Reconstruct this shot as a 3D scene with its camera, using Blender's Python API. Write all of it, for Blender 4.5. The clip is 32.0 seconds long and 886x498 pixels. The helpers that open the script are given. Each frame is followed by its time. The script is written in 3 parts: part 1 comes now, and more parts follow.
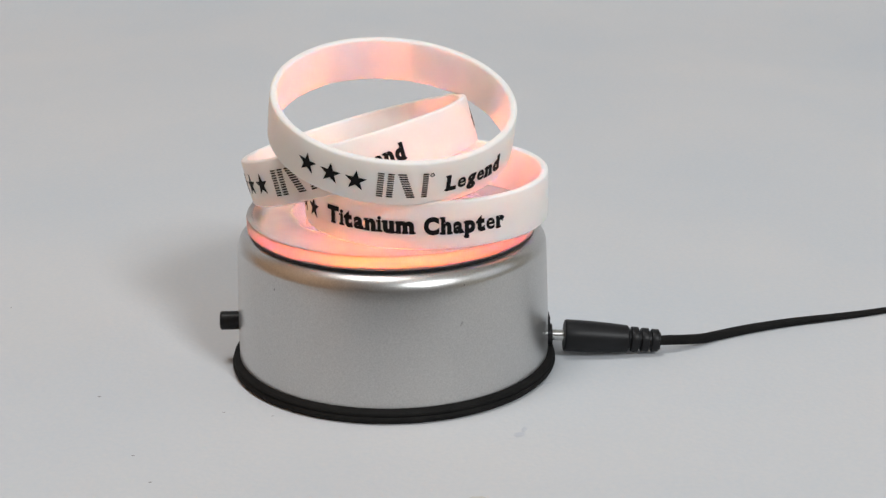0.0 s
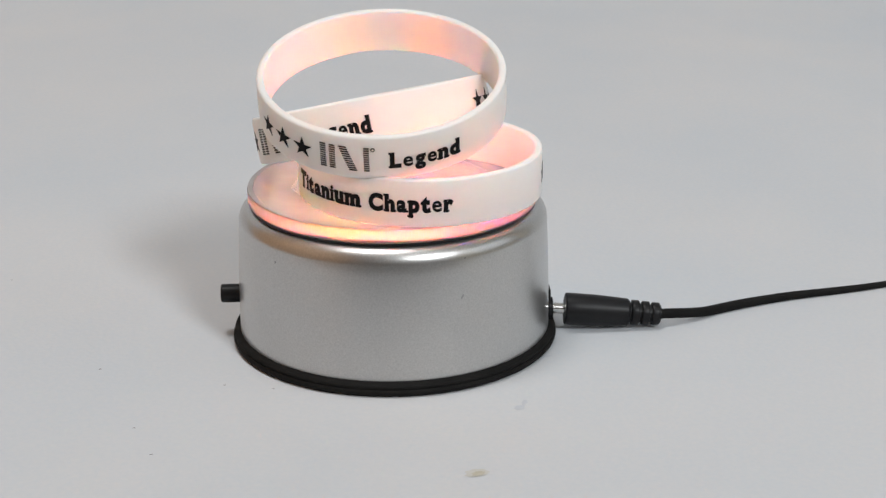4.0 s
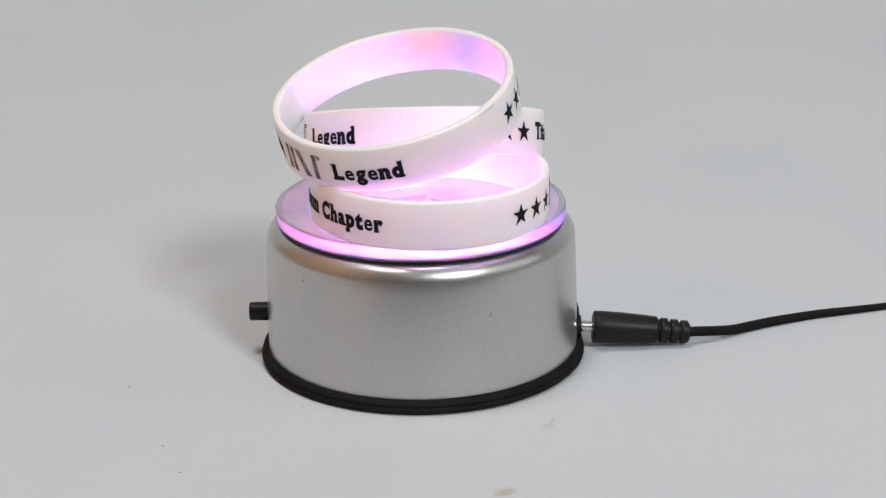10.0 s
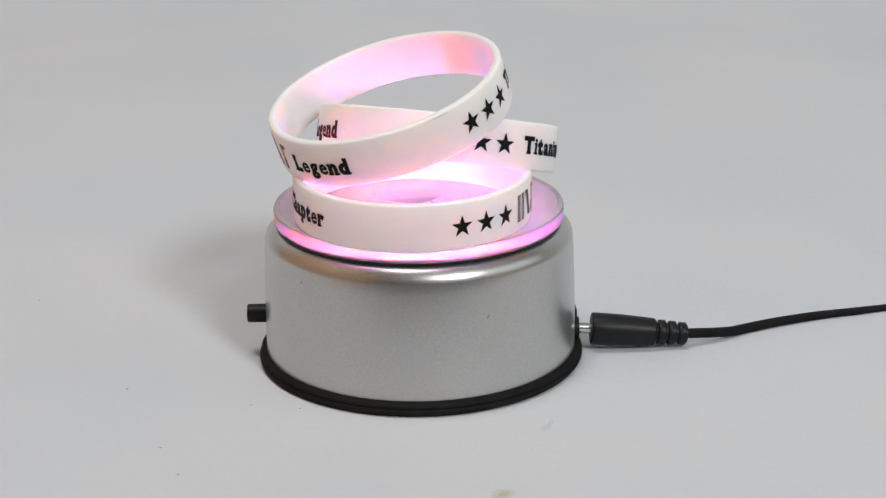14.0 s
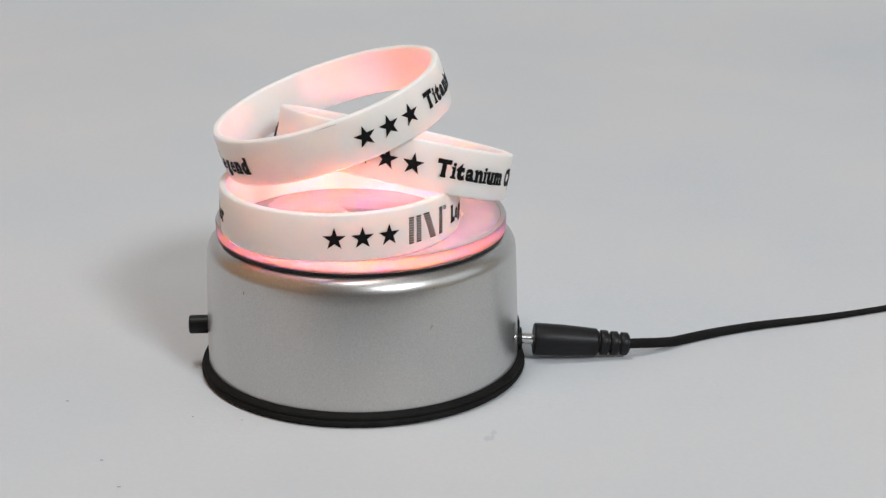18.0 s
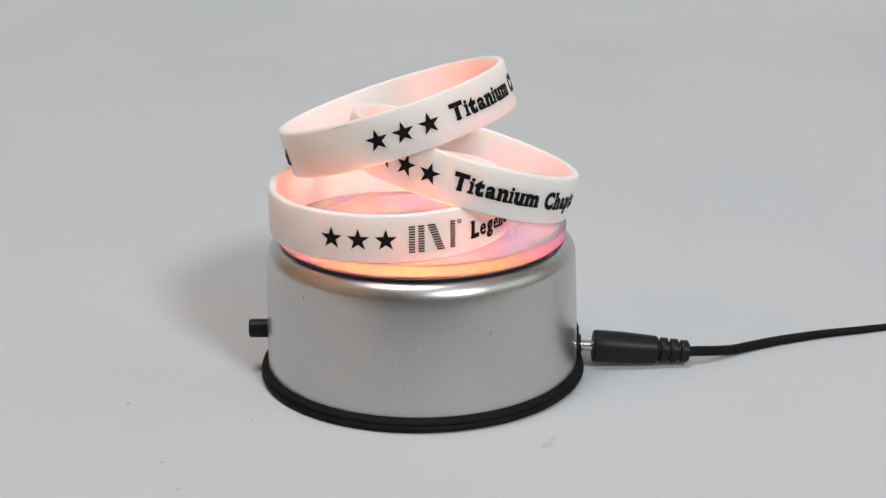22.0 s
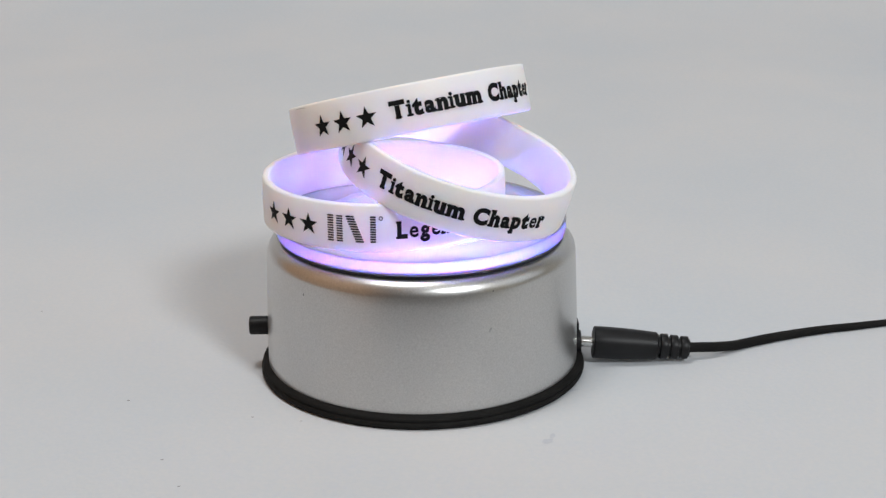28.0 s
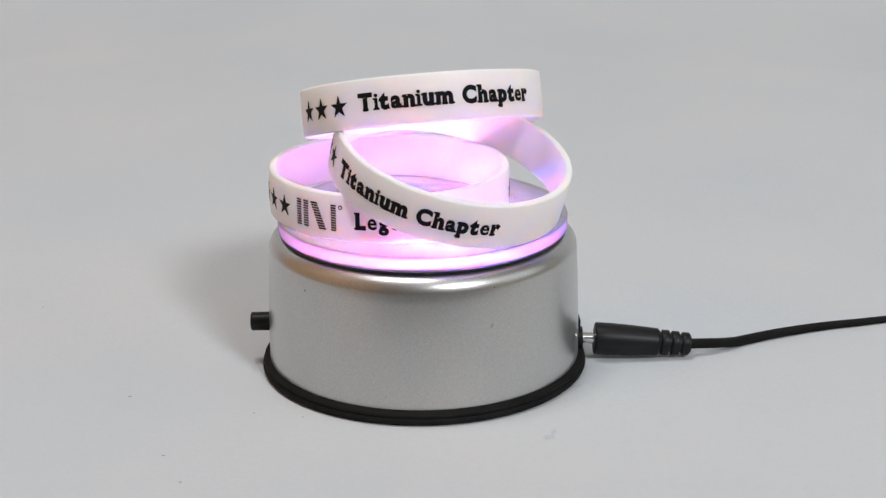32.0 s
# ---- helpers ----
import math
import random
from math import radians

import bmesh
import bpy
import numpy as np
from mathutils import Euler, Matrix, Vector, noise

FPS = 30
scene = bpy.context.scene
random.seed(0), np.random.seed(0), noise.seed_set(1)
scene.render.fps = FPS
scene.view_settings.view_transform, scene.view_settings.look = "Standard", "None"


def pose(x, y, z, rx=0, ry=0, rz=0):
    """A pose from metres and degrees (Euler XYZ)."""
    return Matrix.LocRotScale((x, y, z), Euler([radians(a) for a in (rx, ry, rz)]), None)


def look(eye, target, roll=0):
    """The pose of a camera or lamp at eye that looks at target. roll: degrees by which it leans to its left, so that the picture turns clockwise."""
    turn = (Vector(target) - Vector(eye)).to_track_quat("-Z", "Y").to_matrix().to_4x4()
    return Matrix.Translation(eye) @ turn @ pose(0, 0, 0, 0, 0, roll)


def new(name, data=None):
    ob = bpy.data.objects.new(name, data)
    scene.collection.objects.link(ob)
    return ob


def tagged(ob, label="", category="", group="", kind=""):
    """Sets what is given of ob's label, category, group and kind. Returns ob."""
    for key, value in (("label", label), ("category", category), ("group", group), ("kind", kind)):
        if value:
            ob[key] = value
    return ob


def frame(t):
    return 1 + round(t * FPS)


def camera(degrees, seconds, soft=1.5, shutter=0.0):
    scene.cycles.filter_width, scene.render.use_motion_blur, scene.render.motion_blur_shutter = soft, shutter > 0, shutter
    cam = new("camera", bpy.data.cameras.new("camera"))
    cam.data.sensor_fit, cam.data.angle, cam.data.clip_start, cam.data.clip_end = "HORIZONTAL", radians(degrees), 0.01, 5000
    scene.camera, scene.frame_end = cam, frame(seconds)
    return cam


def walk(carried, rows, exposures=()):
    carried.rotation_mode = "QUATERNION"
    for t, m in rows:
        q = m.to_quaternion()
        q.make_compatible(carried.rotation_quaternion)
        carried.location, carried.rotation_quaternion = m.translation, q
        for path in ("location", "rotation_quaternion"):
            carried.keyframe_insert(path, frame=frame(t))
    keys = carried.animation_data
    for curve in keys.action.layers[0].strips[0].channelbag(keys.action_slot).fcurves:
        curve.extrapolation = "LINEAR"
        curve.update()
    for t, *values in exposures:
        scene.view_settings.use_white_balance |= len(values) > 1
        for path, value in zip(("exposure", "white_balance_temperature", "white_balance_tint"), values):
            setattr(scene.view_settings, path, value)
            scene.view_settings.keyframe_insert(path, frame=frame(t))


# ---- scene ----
# One table-top product shot: scale in metres, turntable axis at the origin.

# -- camera --
cam = camera(28.72, 32.0, soft=1.4)
EYE = Vector((0.0, -0.468, 0.198))
TILT = 18.67


def aim(yaw, pitch, roll):
    """Pose of the hand-steadied camera: a fixed stand with small pans, tilts and leans, in degrees."""
    base = Matrix.Rotation(radians(90 - TILT), 4, "X")
    turn = (Matrix.Rotation(radians(-yaw), 4, "Y") @ Matrix.Rotation(radians(-pitch), 4, "X").inverted()
            @ Matrix.Rotation(radians(-roll), 4, "Z"))
    return Matrix.Translation(EYE) @ base @ turn


# seconds, pan, tilt, lean
SWAY = [
    (0.0, 1.67, -0.43, 1.007), (0.5, 1.56, -0.53, 0.965), (1.0, 1.46, -0.77, 0.919), (1.5, 1.46, -0.67, 0.898),
    (2.0, 1.41, -0.62, 0.886), (2.5, 1.46, -0.65, 0.881), (3.0, 1.39, -0.64, 0.912), (3.5, 1.48, -0.92, 0.937),
    (4.0, 1.63, -1.32, 0.922), (4.5, 2.0, -1.49, 0.893), (6.5, 1.96, -1.55, 0.794), (7.0, 1.66, -1.06, 0.766),
    (7.5, 1.49, -0.98, 0.749), (8.0, 1.13, -0.93, 0.768), (8.5, 0.65, -0.87, 0.824), (9.0, 0.73, -0.76, 0.914),
    (9.5, 0.67, -0.74, 0.976), (10.0, 0.71, -0.71, 0.982), (10.5, 0.75, -0.73, 0.972), (11.0, 0.77, -0.78, 1.012),
    (11.5, 0.84, -0.86, 1.075), (12.0, 0.78, -0.81, 1.119), (12.5, 0.8, -0.8, 1.142), (13.0, 0.75, -0.72, 1.13),
    (13.5, 0.77, -0.72, 1.069), (14.0, 0.78, -0.65, 1.003), (14.5, 0.74, -0.6, 0.972), (16.5, 0.96, -0.64, 0.947),
    (17.0, 0.98, -0.83, 0.98), (17.5, 0.97, -0.59, 1.012), (17.8, 1.2, -0.49, 1.023), (17.9, 1.62, -0.36, 1.024),
    (18.0, 2.68, -0.33, 1.023), (18.2, 2.66, -0.48, 1.013), (18.3, 2.62, -0.67, 1.004), (18.5, 2.59, -0.69, 0.972),
    (18.8, 1.92, -0.57, 0.897), (19.0, 1.95, -0.63, 0.839), (19.2, 1.31, -0.52, 0.785), (19.3, 1.19, -0.5, 0.761),
    (19.5, 0.85, -0.4, 0.721), (19.8, 1.02, -0.42, 0.677), (20.0, 1.17, -0.42, 0.652), (20.3, 1.07, -0.38, 0.613),
    (20.5, 0.76, -0.35, 0.586), (20.8, 0.37, -0.29, 0.553), (21.0, 0.01, -0.24, 0.543), (21.3, 0.42, -0.17, 0.548),
    (21.5, 0.54, -0.13, 0.563), (22.0, 0.71, -0.11, 0.623), (22.5, 0.73, -0.16, 0.687), (23.0, 0.74, -0.21, 0.715),
    (23.5, 0.73, -0.21, 0.716), (24.0, 0.75, -0.27, 0.728), (24.5, 0.73, -0.31, 0.76), (25.0, 0.79, -0.33, 0.79),
    (25.5, 0.75, -0.29, 0.783), (27.5, 0.76, -0.21, 0.769), (28.0, 0.71, -0.22, 0.75), (28.5, 0.72, -0.22, 0.756),
    (29.0, 0.71, -0.19, 0.781), (29.5, 0.71, -0.21, 0.771), (30.0, 0.69, -0.22, 0.758), (30.5, 0.71, -0.25, 0.769),
    (31.0, 0.72, -0.29, 0.775), (31.5, 0.71, -0.26, 0.758), (32.0, 0.66, -0.35, 0.72),
]
walk(cam, [(t, aim(a, b, c)) for t, a, b, c in SWAY], exposures=[(0.0, 0.0), (32.0, 0.0)])

# -- light: three unseen lamps added (side fill, key set by the shadow, overhead fill), the room's own bounce --
world = bpy.data.worlds.new("world")
scene.world = world
world.use_nodes = True
world.node_tree.nodes["Background"].inputs[0].default_value = (0.62, 0.68, 0.76, 1)
world.node_tree.nodes["Background"].inputs[1].default_value = 0.27


def area_lamp(name, m, sx, sy, power, colour):
    la = bpy.data.lights.new(name, "AREA")
    la.shape, la.size, la.size_y, la.energy, la.color = "RECTANGLE", sx, sy, power, colour
    ob = new(name, la)
    ob.matrix_world = m
    return ob


area_lamp("side_fill", look((1.93, -0.35, 1.15), (0, 0, 0.05)), 1.3, 1.1, 3.2, (0.93, 0.97, 1.0))
area_lamp("front_right_key", look((1.05, -1.88, 1.78), (0, 0, 0.05)), 0.48, 0.48, 45.0, (0.94, 0.975, 1.0))
area_lamp("overhead_fill", look((-0.3, -0.15, 2.3), (-0.3, -0.1499, 0)), 0.6, 0.6, 20.0, (0.985, 0.985, 0.98))


# -- materials --
def nodes_of(name):
    m = bpy.data.materials.new(name)
    m.use_nodes = True
    return m, m.node_tree.nodes, m.node_tree.links, m.node_tree.nodes["Principled BSDF"]


def grained(name, c1, c2, rough=0.5, metal=0.0, scale=40.0, fine=900.0, bump=0.1, depth=0.0002, grain=0.35, **more):
    """A surface with broad mottling and fine grain, at real size (object space)."""
    m, N, L, P = nodes_of(name)
    tc = N.new("ShaderNodeTexCoord")
    n1, n2 = N.new("ShaderNodeTexNoise"), N.new("ShaderNodeTexNoise")
    n1.inputs["Scale"].default_value, n1.inputs["Detail"].default_value = scale, 4
    n2.inputs["Scale"].default_value, n2.inputs["Detail"].default_value = fine, 3
    ramp = N.new("ShaderNodeValToRGB")
    ramp.color_ramp.elements[0].position, ramp.color_ramp.elements[1].position = 0.3, 0.7
    ramp.color_ramp.elements[0].color, ramp.color_ramp.elements[1].color = (*c1, 1), (*c2, 1)
    mix = N.new("ShaderNodeMath")
    mix.operation = "MULTIPLY_ADD"
    mix.inputs[1].default_value, mix.inputs[2].default_value = grain, 0.0
    add = N.new("ShaderNodeMath")
    add.operation = "MULTIPLY_ADD"
    add.inputs[1].default_value = 1 - grain
    L.new(tc.outputs["Object"], n1.inputs["Vector"])
    L.new(tc.outputs["Object"], n2.inputs["Vector"])
    L.new(n2.outputs["Fac"], mix.inputs[0])
    L.new(n1.outputs["Fac"], add.inputs[0])
    L.new(mix.outputs[0], add.inputs[2])
    L.new(add.outputs[0], ramp.inputs["Fac"])
    L.new(ramp.outputs["Color"], P.inputs["Base Color"])
    bp = N.new("ShaderNodeBump")
    bp.inputs["Strength"].default_value, bp.inputs["Distance"].default_value = bump, depth
    L.new(n2.outputs["Fac"], bp.inputs["Height"])
    L.new(bp.outputs["Normal"], P.inputs["Normal"])
    P.inputs["Roughness"].default_value, P.inputs["Metallic"].default_value = rough, metal
    for k, v in more.items():
        P.inputs[k.replace("_", " ")].default_value = v
    return m


def glowing(name, colour, strength):
    """The lit face of a diode."""
    m, N, L, P = nodes_of(name)
    P.inputs["Base Color"].default_value = (0.05, 0.05, 0.05, 1)
    P.inputs["Emission Color"].default_value = (*colour, 1)
    P.inputs["Emission Strength"].default_value = strength
    return m


def clear(name, tint, rough, gloss=0.05, milk=0.0, glance=0.75, power=4.0, cloud=(0.9, 0.9, 0.9), veil=0.0):
    """Clear or slightly milky plastic: see-through, glossier at a glance, a little scatter."""
    m, N, L, P = nodes_of(name)
    out = N["Material Output"]
    N.remove(P)
    tr, gl, lw = N.new("ShaderNodeBsdfTransparent"), N.new("ShaderNodeBsdfGlossy"), N.new("ShaderNodeLayerWeight")
    tr.inputs[0].default_value = (*tint, 1)
    gl.inputs["Roughness"].default_value = rough
    lw.inputs["Blend"].default_value = 0.5
    pw, ad = N.new("ShaderNodeMath"), N.new("ShaderNodeMath")
    pw.operation, ad.operation = "POWER", "MULTIPLY_ADD"
    pw.inputs[1].default_value = power
    ad.inputs[1].default_value, ad.inputs[2].default_value = glance, gloss
    L.new(lw.outputs["Facing"], pw.inputs[0])
    L.new(pw.outputs[0], ad.inputs[0])
    low = tr
    if milk:
        tl, mm = N.new("ShaderNodeBsdfTranslucent"), N.new("ShaderNodeMixShader")
        tl.inputs[0].default_value = (*cloud, 1)
        mm.inputs[0].default_value = milk
        L.new(tr.outputs[0], mm.inputs[1])
        L.new(tl.outputs[0], mm.inputs[2])
        low = mm
    if veil:
        df, mv = N.new("ShaderNodeBsdfDiffuse"), N.new("ShaderNodeMixShader")
        df.inputs[0].default_value = (0.72, 0.73, 0.74, 1)
        cl, cr = N.new("ShaderNodeTexNoise"), N.new("ShaderNodeMapRange")
        cl.inputs["Scale"].default_value, cl.inputs["Detail"].default_value = 70, 5
        cr.inputs["From Min"].default_value, cr.inputs["From Max"].default_value = 0.35, 0.65
        cr.inputs["To Min"].default_value, cr.inputs["To Max"].default_value = veil * 0.7, veil * 1.3
        L.new(cl.outputs["Fac"], cr.inputs["Value"])
        # frosted towards the edge of the plate
        tc, sp, fl, ln, fr, am = (N.new("ShaderNode" + k) for k in ("TexCoord", "SeparateXYZ", "CombineXYZ", "VectorMath", "MapRange", "Math"))
        ln.operation, fr.interpolation_type, am.operation = "LENGTH", "SMOOTHSTEP", "ADD"
        fr.inputs["From Min"].default_value, fr.inputs["From Max"].default_value = 0.021, 0.036
        fr.inputs["To Min"].default_value, fr.inputs["To Max"].default_value = 0.0, 0.42
        L.new(tc.outputs["Object"], sp.inputs[0])
        L.new(tc.outputs["Object"], cl.inputs["Vector"])
        L.new(sp.outputs["X"], fl.inputs["X"])
        L.new(sp.outputs["Y"], fl.inputs["Y"])
        L.new(fl.outputs[0], ln.inputs[0])
        L.new(ln.outputs["Value"], fr.inputs["Value"])
        L.new(fr.outputs[0], am.inputs[0])
        L.new(cr.outputs[0], am.inputs[1])
        L.new(am.outputs[0], mv.inputs[0])
        L.new(low.outputs[0], mv.inputs[1])
        ft, fm = N.new("ShaderNodeBsdfTranslucent"), N.new("ShaderNodeMixShader")
        ft.inputs[0].default_value, fm.inputs[0].default_value = (0.8, 0.8, 0.8, 1), 0.42
        L.new(df.outputs[0], fm.inputs[1])
        L.new(ft.outputs[0], fm.inputs[2])
        L.new(fm.outputs[0], mv.inputs[2])
        low = mv
    mx = N.new("ShaderNodeMixShader")
    L.new(ad.outputs[0], mx.inputs[0])
    L.new(low.outputs[0], mx.inputs[1])
    L.new(gl.outputs[0], mx.inputs[2])
    L.new(mx.outputs[0], out.inputs[0])
    return m


PAPER = grained("matt_white_sheet", (0.506, 0.548, 0.592), (0.59, 0.592, 0.601), 0.75, scale=9, fine=700, bump=0.25, depth=0.0002)
WALLS = grained("painted_wall", (0.62, 0.62, 0.6), (0.68, 0.68, 0.66), 0.85, scale=2, fine=90, bump=0.1)
WARMWALL = grained("warm_toned_wall", (0.48, 0.25, 0.11), (0.58, 0.33, 0.16), 0.6, scale=3, fine=60, bump=0.1)
FLOORING = grained("dark_floor", (0.09, 0.09, 0.09), (0.13, 0.13, 0.13), 0.6, scale=4, fine=90, bump=0.1)
TANWALL = grained("tan_wall", (0.36, 0.30, 0.17), (0.44, 0.37, 0.22), 0.8, scale=2, fine=90, bump=0.1)
DARKWALL = grained("brown_grey_wall", (0.13, 0.12, 0.11), (0.18, 0.165, 0.15), 0.85, scale=2, fine=90, bump=0.1)
SILVER = grained("silver_lacquer", (0.49, 0.488, 0.48), (0.60, 0.595, 0.585), 0.32, 0.92, scale=60, fine=2200, bump=0.3, depth=0.00007, grain=0.85,
                 Coat_Weight=0.25, Coat_Roughness=0.16)
BLACK = grained("black_plastic", (0.008, 0.008, 0.009), (0.016, 0.016, 0.017), 0.42, scale=120, fine=1800, bump=0.1, depth=0.00005, Specular_IOR_Level=0.2)
RUBBER = grained("black_rubber", (0.006, 0.006, 0.006), (0.014, 0.0135, 0.013), 0.7, scale=150, fine=1500, bump=0.15, depth=0.00006, Specular_IOR_Level=0.1)
STEEL = grained("nickel_steel", (0.6, 0.6, 0.58), (0.7, 0.7, 0.68), 0.22, 1.0, scale=200, fine=2500, bump=0.02)
INK = grained("black_ink", (0.006, 0.006, 0.007), (0.012, 0.012, 0.013), 0.6, scale=300, fine=2500, bump=0.05, depth=0.00003, Specular_IOR_Level=0.08)
SILICONE = grained("white_silicone", (0.81, 0.80, 0.778), (0.845, 0.836, 0.814), 0.52, scale=70, fine=1600, bump=0.05, depth=0.00005,
                   Subsurface_Weight=0.9, Subsurface_Radius=(1.0, 0.85, 0.75), Subsurface_Scale=0.0035)
DISH = grained("white_reflector", (0.52, 0.52, 0.53), (0.62, 0.62, 0.62), 0.6, 0.0, scale=80, fine=600, bump=0.1, depth=0.0002, Specular_IOR_Level=0.1)
CLEAR = clear("clear_acrylic", (0.96, 0.97, 0.97), 0.1)
HAZY = clear("hazy_acrylic", (0.96, 0.97, 0.97), 0.06, 0.07, milk=0.05, glance=0.58, power=3.0, veil=0.15)
EDGE = clear("milky_acrylic_edge", (0.95, 0.96, 0.97), 0.08, 0.03, milk=1.0, glance=0.4, cloud=(0.42, 0.42, 0.43))
PRISM = grained("iridescent_prism", (0.75, 0.75, 0.78), (0.85, 0.85, 0.86), 0.5, 0.75, scale=150, fine=900, bump=0.02,
                Thin_Film_Thickness=520.0, Thin_Film_IOR=1.6, Alpha=0.95)
SHARD = clear("clear_prism", (0.93, 0.94, 0.96), 0.05, 0.16)
film_noise, film_map = PRISM.node_tree.nodes.new("ShaderNodeTexNoise"), PRISM.node_tree.nodes.new("ShaderNodeMapRange")
film_noise.inputs["Scale"].default_value = 130
film_map.inputs["To Min"].default_value, film_map.inputs["To Max"].default_value = 250, 900
PRISM.node_tree.links.new(film_noise.outputs["Fac"], film_map.inputs["Value"])
PRISM.node_tree.links.new(film_map.outputs[0], PRISM.node_tree.nodes["Principled BSDF"].inputs["Thin Film Thickness"])
DIRT = grained("faint_smudge", (0.47, 0.495, 0.545), (0.525, 0.545, 0.575), 0.8, scale=200, fine=900)
DIRT_TAN = grained("tan_smudge", (0.40, 0.37, 0.28), (0.52, 0.50, 0.43), 0.8, scale=200, fine=900)
DIRT_PALE = grained("pale_tan_smudge", (0.50, 0.49, 0.45), (0.55, 0.55, 0.53), 0.8, scale=300, fine=900)
SPECK = grained("dark_speck", (0.16, 0.16, 0.17), (0.26, 0.26, 0.26), 0.8)
GREY = grained("grey_scuff", (0.30, 0.30, 0.30), (0.38, 0.38, 0.38), 0.5, scale=300, fine=2000)
SEAM = grained("seam_shade_grey", (0.46, 0.45, 0.43), (0.54, 0.53, 0.51), 0.5, scale=300, fine=2000)
R_LIGHT, G_LIGHT, B_LIGHT = (1.0, 0.17, 0.035), (0.16, 1.0, 0.08), (0.09, 0.15, 1.0)
LED_R, LED_RB = glowing("red_diode", R_LIGHT, 2100), glowing("red_diode_under_plate", R_LIGHT, 1950)
LED_G, LED_GB = glowing("green_diode", G_LIGHT, 690), glowing("green_diode_under_plate", G_LIGHT, 800)
LED_B, LED_BB = glowing("blue_diode", B_LIGHT, 3500), glowing("blue_diode_under_plate", B_LIGHT, 2850)


# -- mesh helpers --
def mesh_of(name, bm, mat, smooth=True):
    me = bpy.data.meshes.new(name)
    bmesh.ops.recalc_face_normals(bm, faces=bm.faces)
    bm.to_mesh(me)
    bm.free()
    for p in me.polygons:
        p.use_smooth = smooth
    if smooth:
        me.set_sharp_from_angle(angle=radians(38))
    if mat:
        me.materials.append(mat)
    return me


def part(name, bm, mat, parent=None, label="", smooth=True, at=None):
    ob = new(name, mesh_of(name, bm, mat, smooth))
    ob.parent = parent
    if at is not None:
        ob.matrix_basis = at
    return tagged(ob, label=label) if label else ob


def lathe(profile, seg=128, closed=True):
    """A body of revolution about z from (radius, height) pairs; closed: the profile is a loop."""
    bm = bmesh.new()
    rings = []
    for r, z in profile:
        if r < 1e-7:
            rings.append([bm.verts.new((0, 0, z))])
        else:
            rings.append([bm.verts.new((r * math.cos(2 * math.pi * i / seg), r * math.sin(2 * math.pi * i / seg), z)) for i in range(seg)])
    pairs = list(zip(rings, rings[1:])) + ([(rings[-1], rings[0])] if closed else [])
    for a, b in pairs:
        for i in range(seg):
            j = (i + 1) % seg
            q = [a[i % len(a)], a[j % len(a)], b[j % len(b)], b[i % len(b)]]
            u = []
            for v in q:
                if v not in u:
                    u.append(v)
            if len(u) > 2:
                bm.faces.new(u)
    return bm


def box(sx, sy, sz, bevel=0.0, m=Matrix()):
    bm = bmesh.new()
    bmesh.ops.create_cube(bm, size=1, matrix=m @ Matrix.Diagonal((sx, sy, sz, 1)))
    if bevel:
        bmesh.ops.bevel(bm, geom=list(bm.edges), offset=bevel, segments=2, affect="EDGES", profile=0.5)
    return bm


def arc(cx, cz, r, a0, a1, n=6):
    return [(cx + r * math.cos(radians(a0 + (a1 - a0) * i / n)), cz + r * math.sin(radians(a0 + (a1 - a0) * i / n))) for i in range(n + 1)]


def sweep(points, shape, caps=True, grow=lambda p: 1.0):
    """A mesh along a smooth path of points; shape: (across, up) pairs of the section; grow: how tall it is at a point."""
    bm = bmesh.new()
    rings = []
    for i, p in enumerate(points):
        d = (points[min(i + 1, len(points) - 1)] - points[max(i - 1, 0)]).normalized()
        side = d.cross(Vector((0, 0, 1))).normalized()
        up = side.cross(d)
        rings.append([bm.verts.new(p + side * a + up * b * grow(p)) for a, b in shape])
    k = len(shape)
    for a, b in zip(rings, rings[1:]):
        for i in range(k):
            bm.faces.new((a[i], a[(i + 1) % k], b[(i + 1) % k], b[i]))
    if caps:
        bm.faces.new(rings[0])
        bm.faces.new(rings[-1])
    return bm


def smooth_path(pts, step=8):
    """Catmull-Rom through the points."""
    pts = [Vector(p) for p in pts]
    ext = [2 * pts[0] - pts[1], *pts, 2 * pts[-1] - pts[-2]]
    out = []
    for a, b, c, d in zip(ext, ext[1:], ext[2:], ext[3:]):
        for i in range(step):
            u = i / step
            out.append(0.5 * ((2 * b) + (c - a) * u + (2 * a - 5 * b + 4 * c - d) * u * u + (3 * b - a - 3 * c + d) * u ** 3))
    return out + [pts[-1]]


TOP, GROUND = 0.0482, 0.0025


def settle(x, y, z):
    """Slide a point along the sight line from the camera stand to the height z."""
    k = (EYE.z - z) / EYE.z
    return Vector((x * k, EYE.y + (y - EYE.y) * k, z))


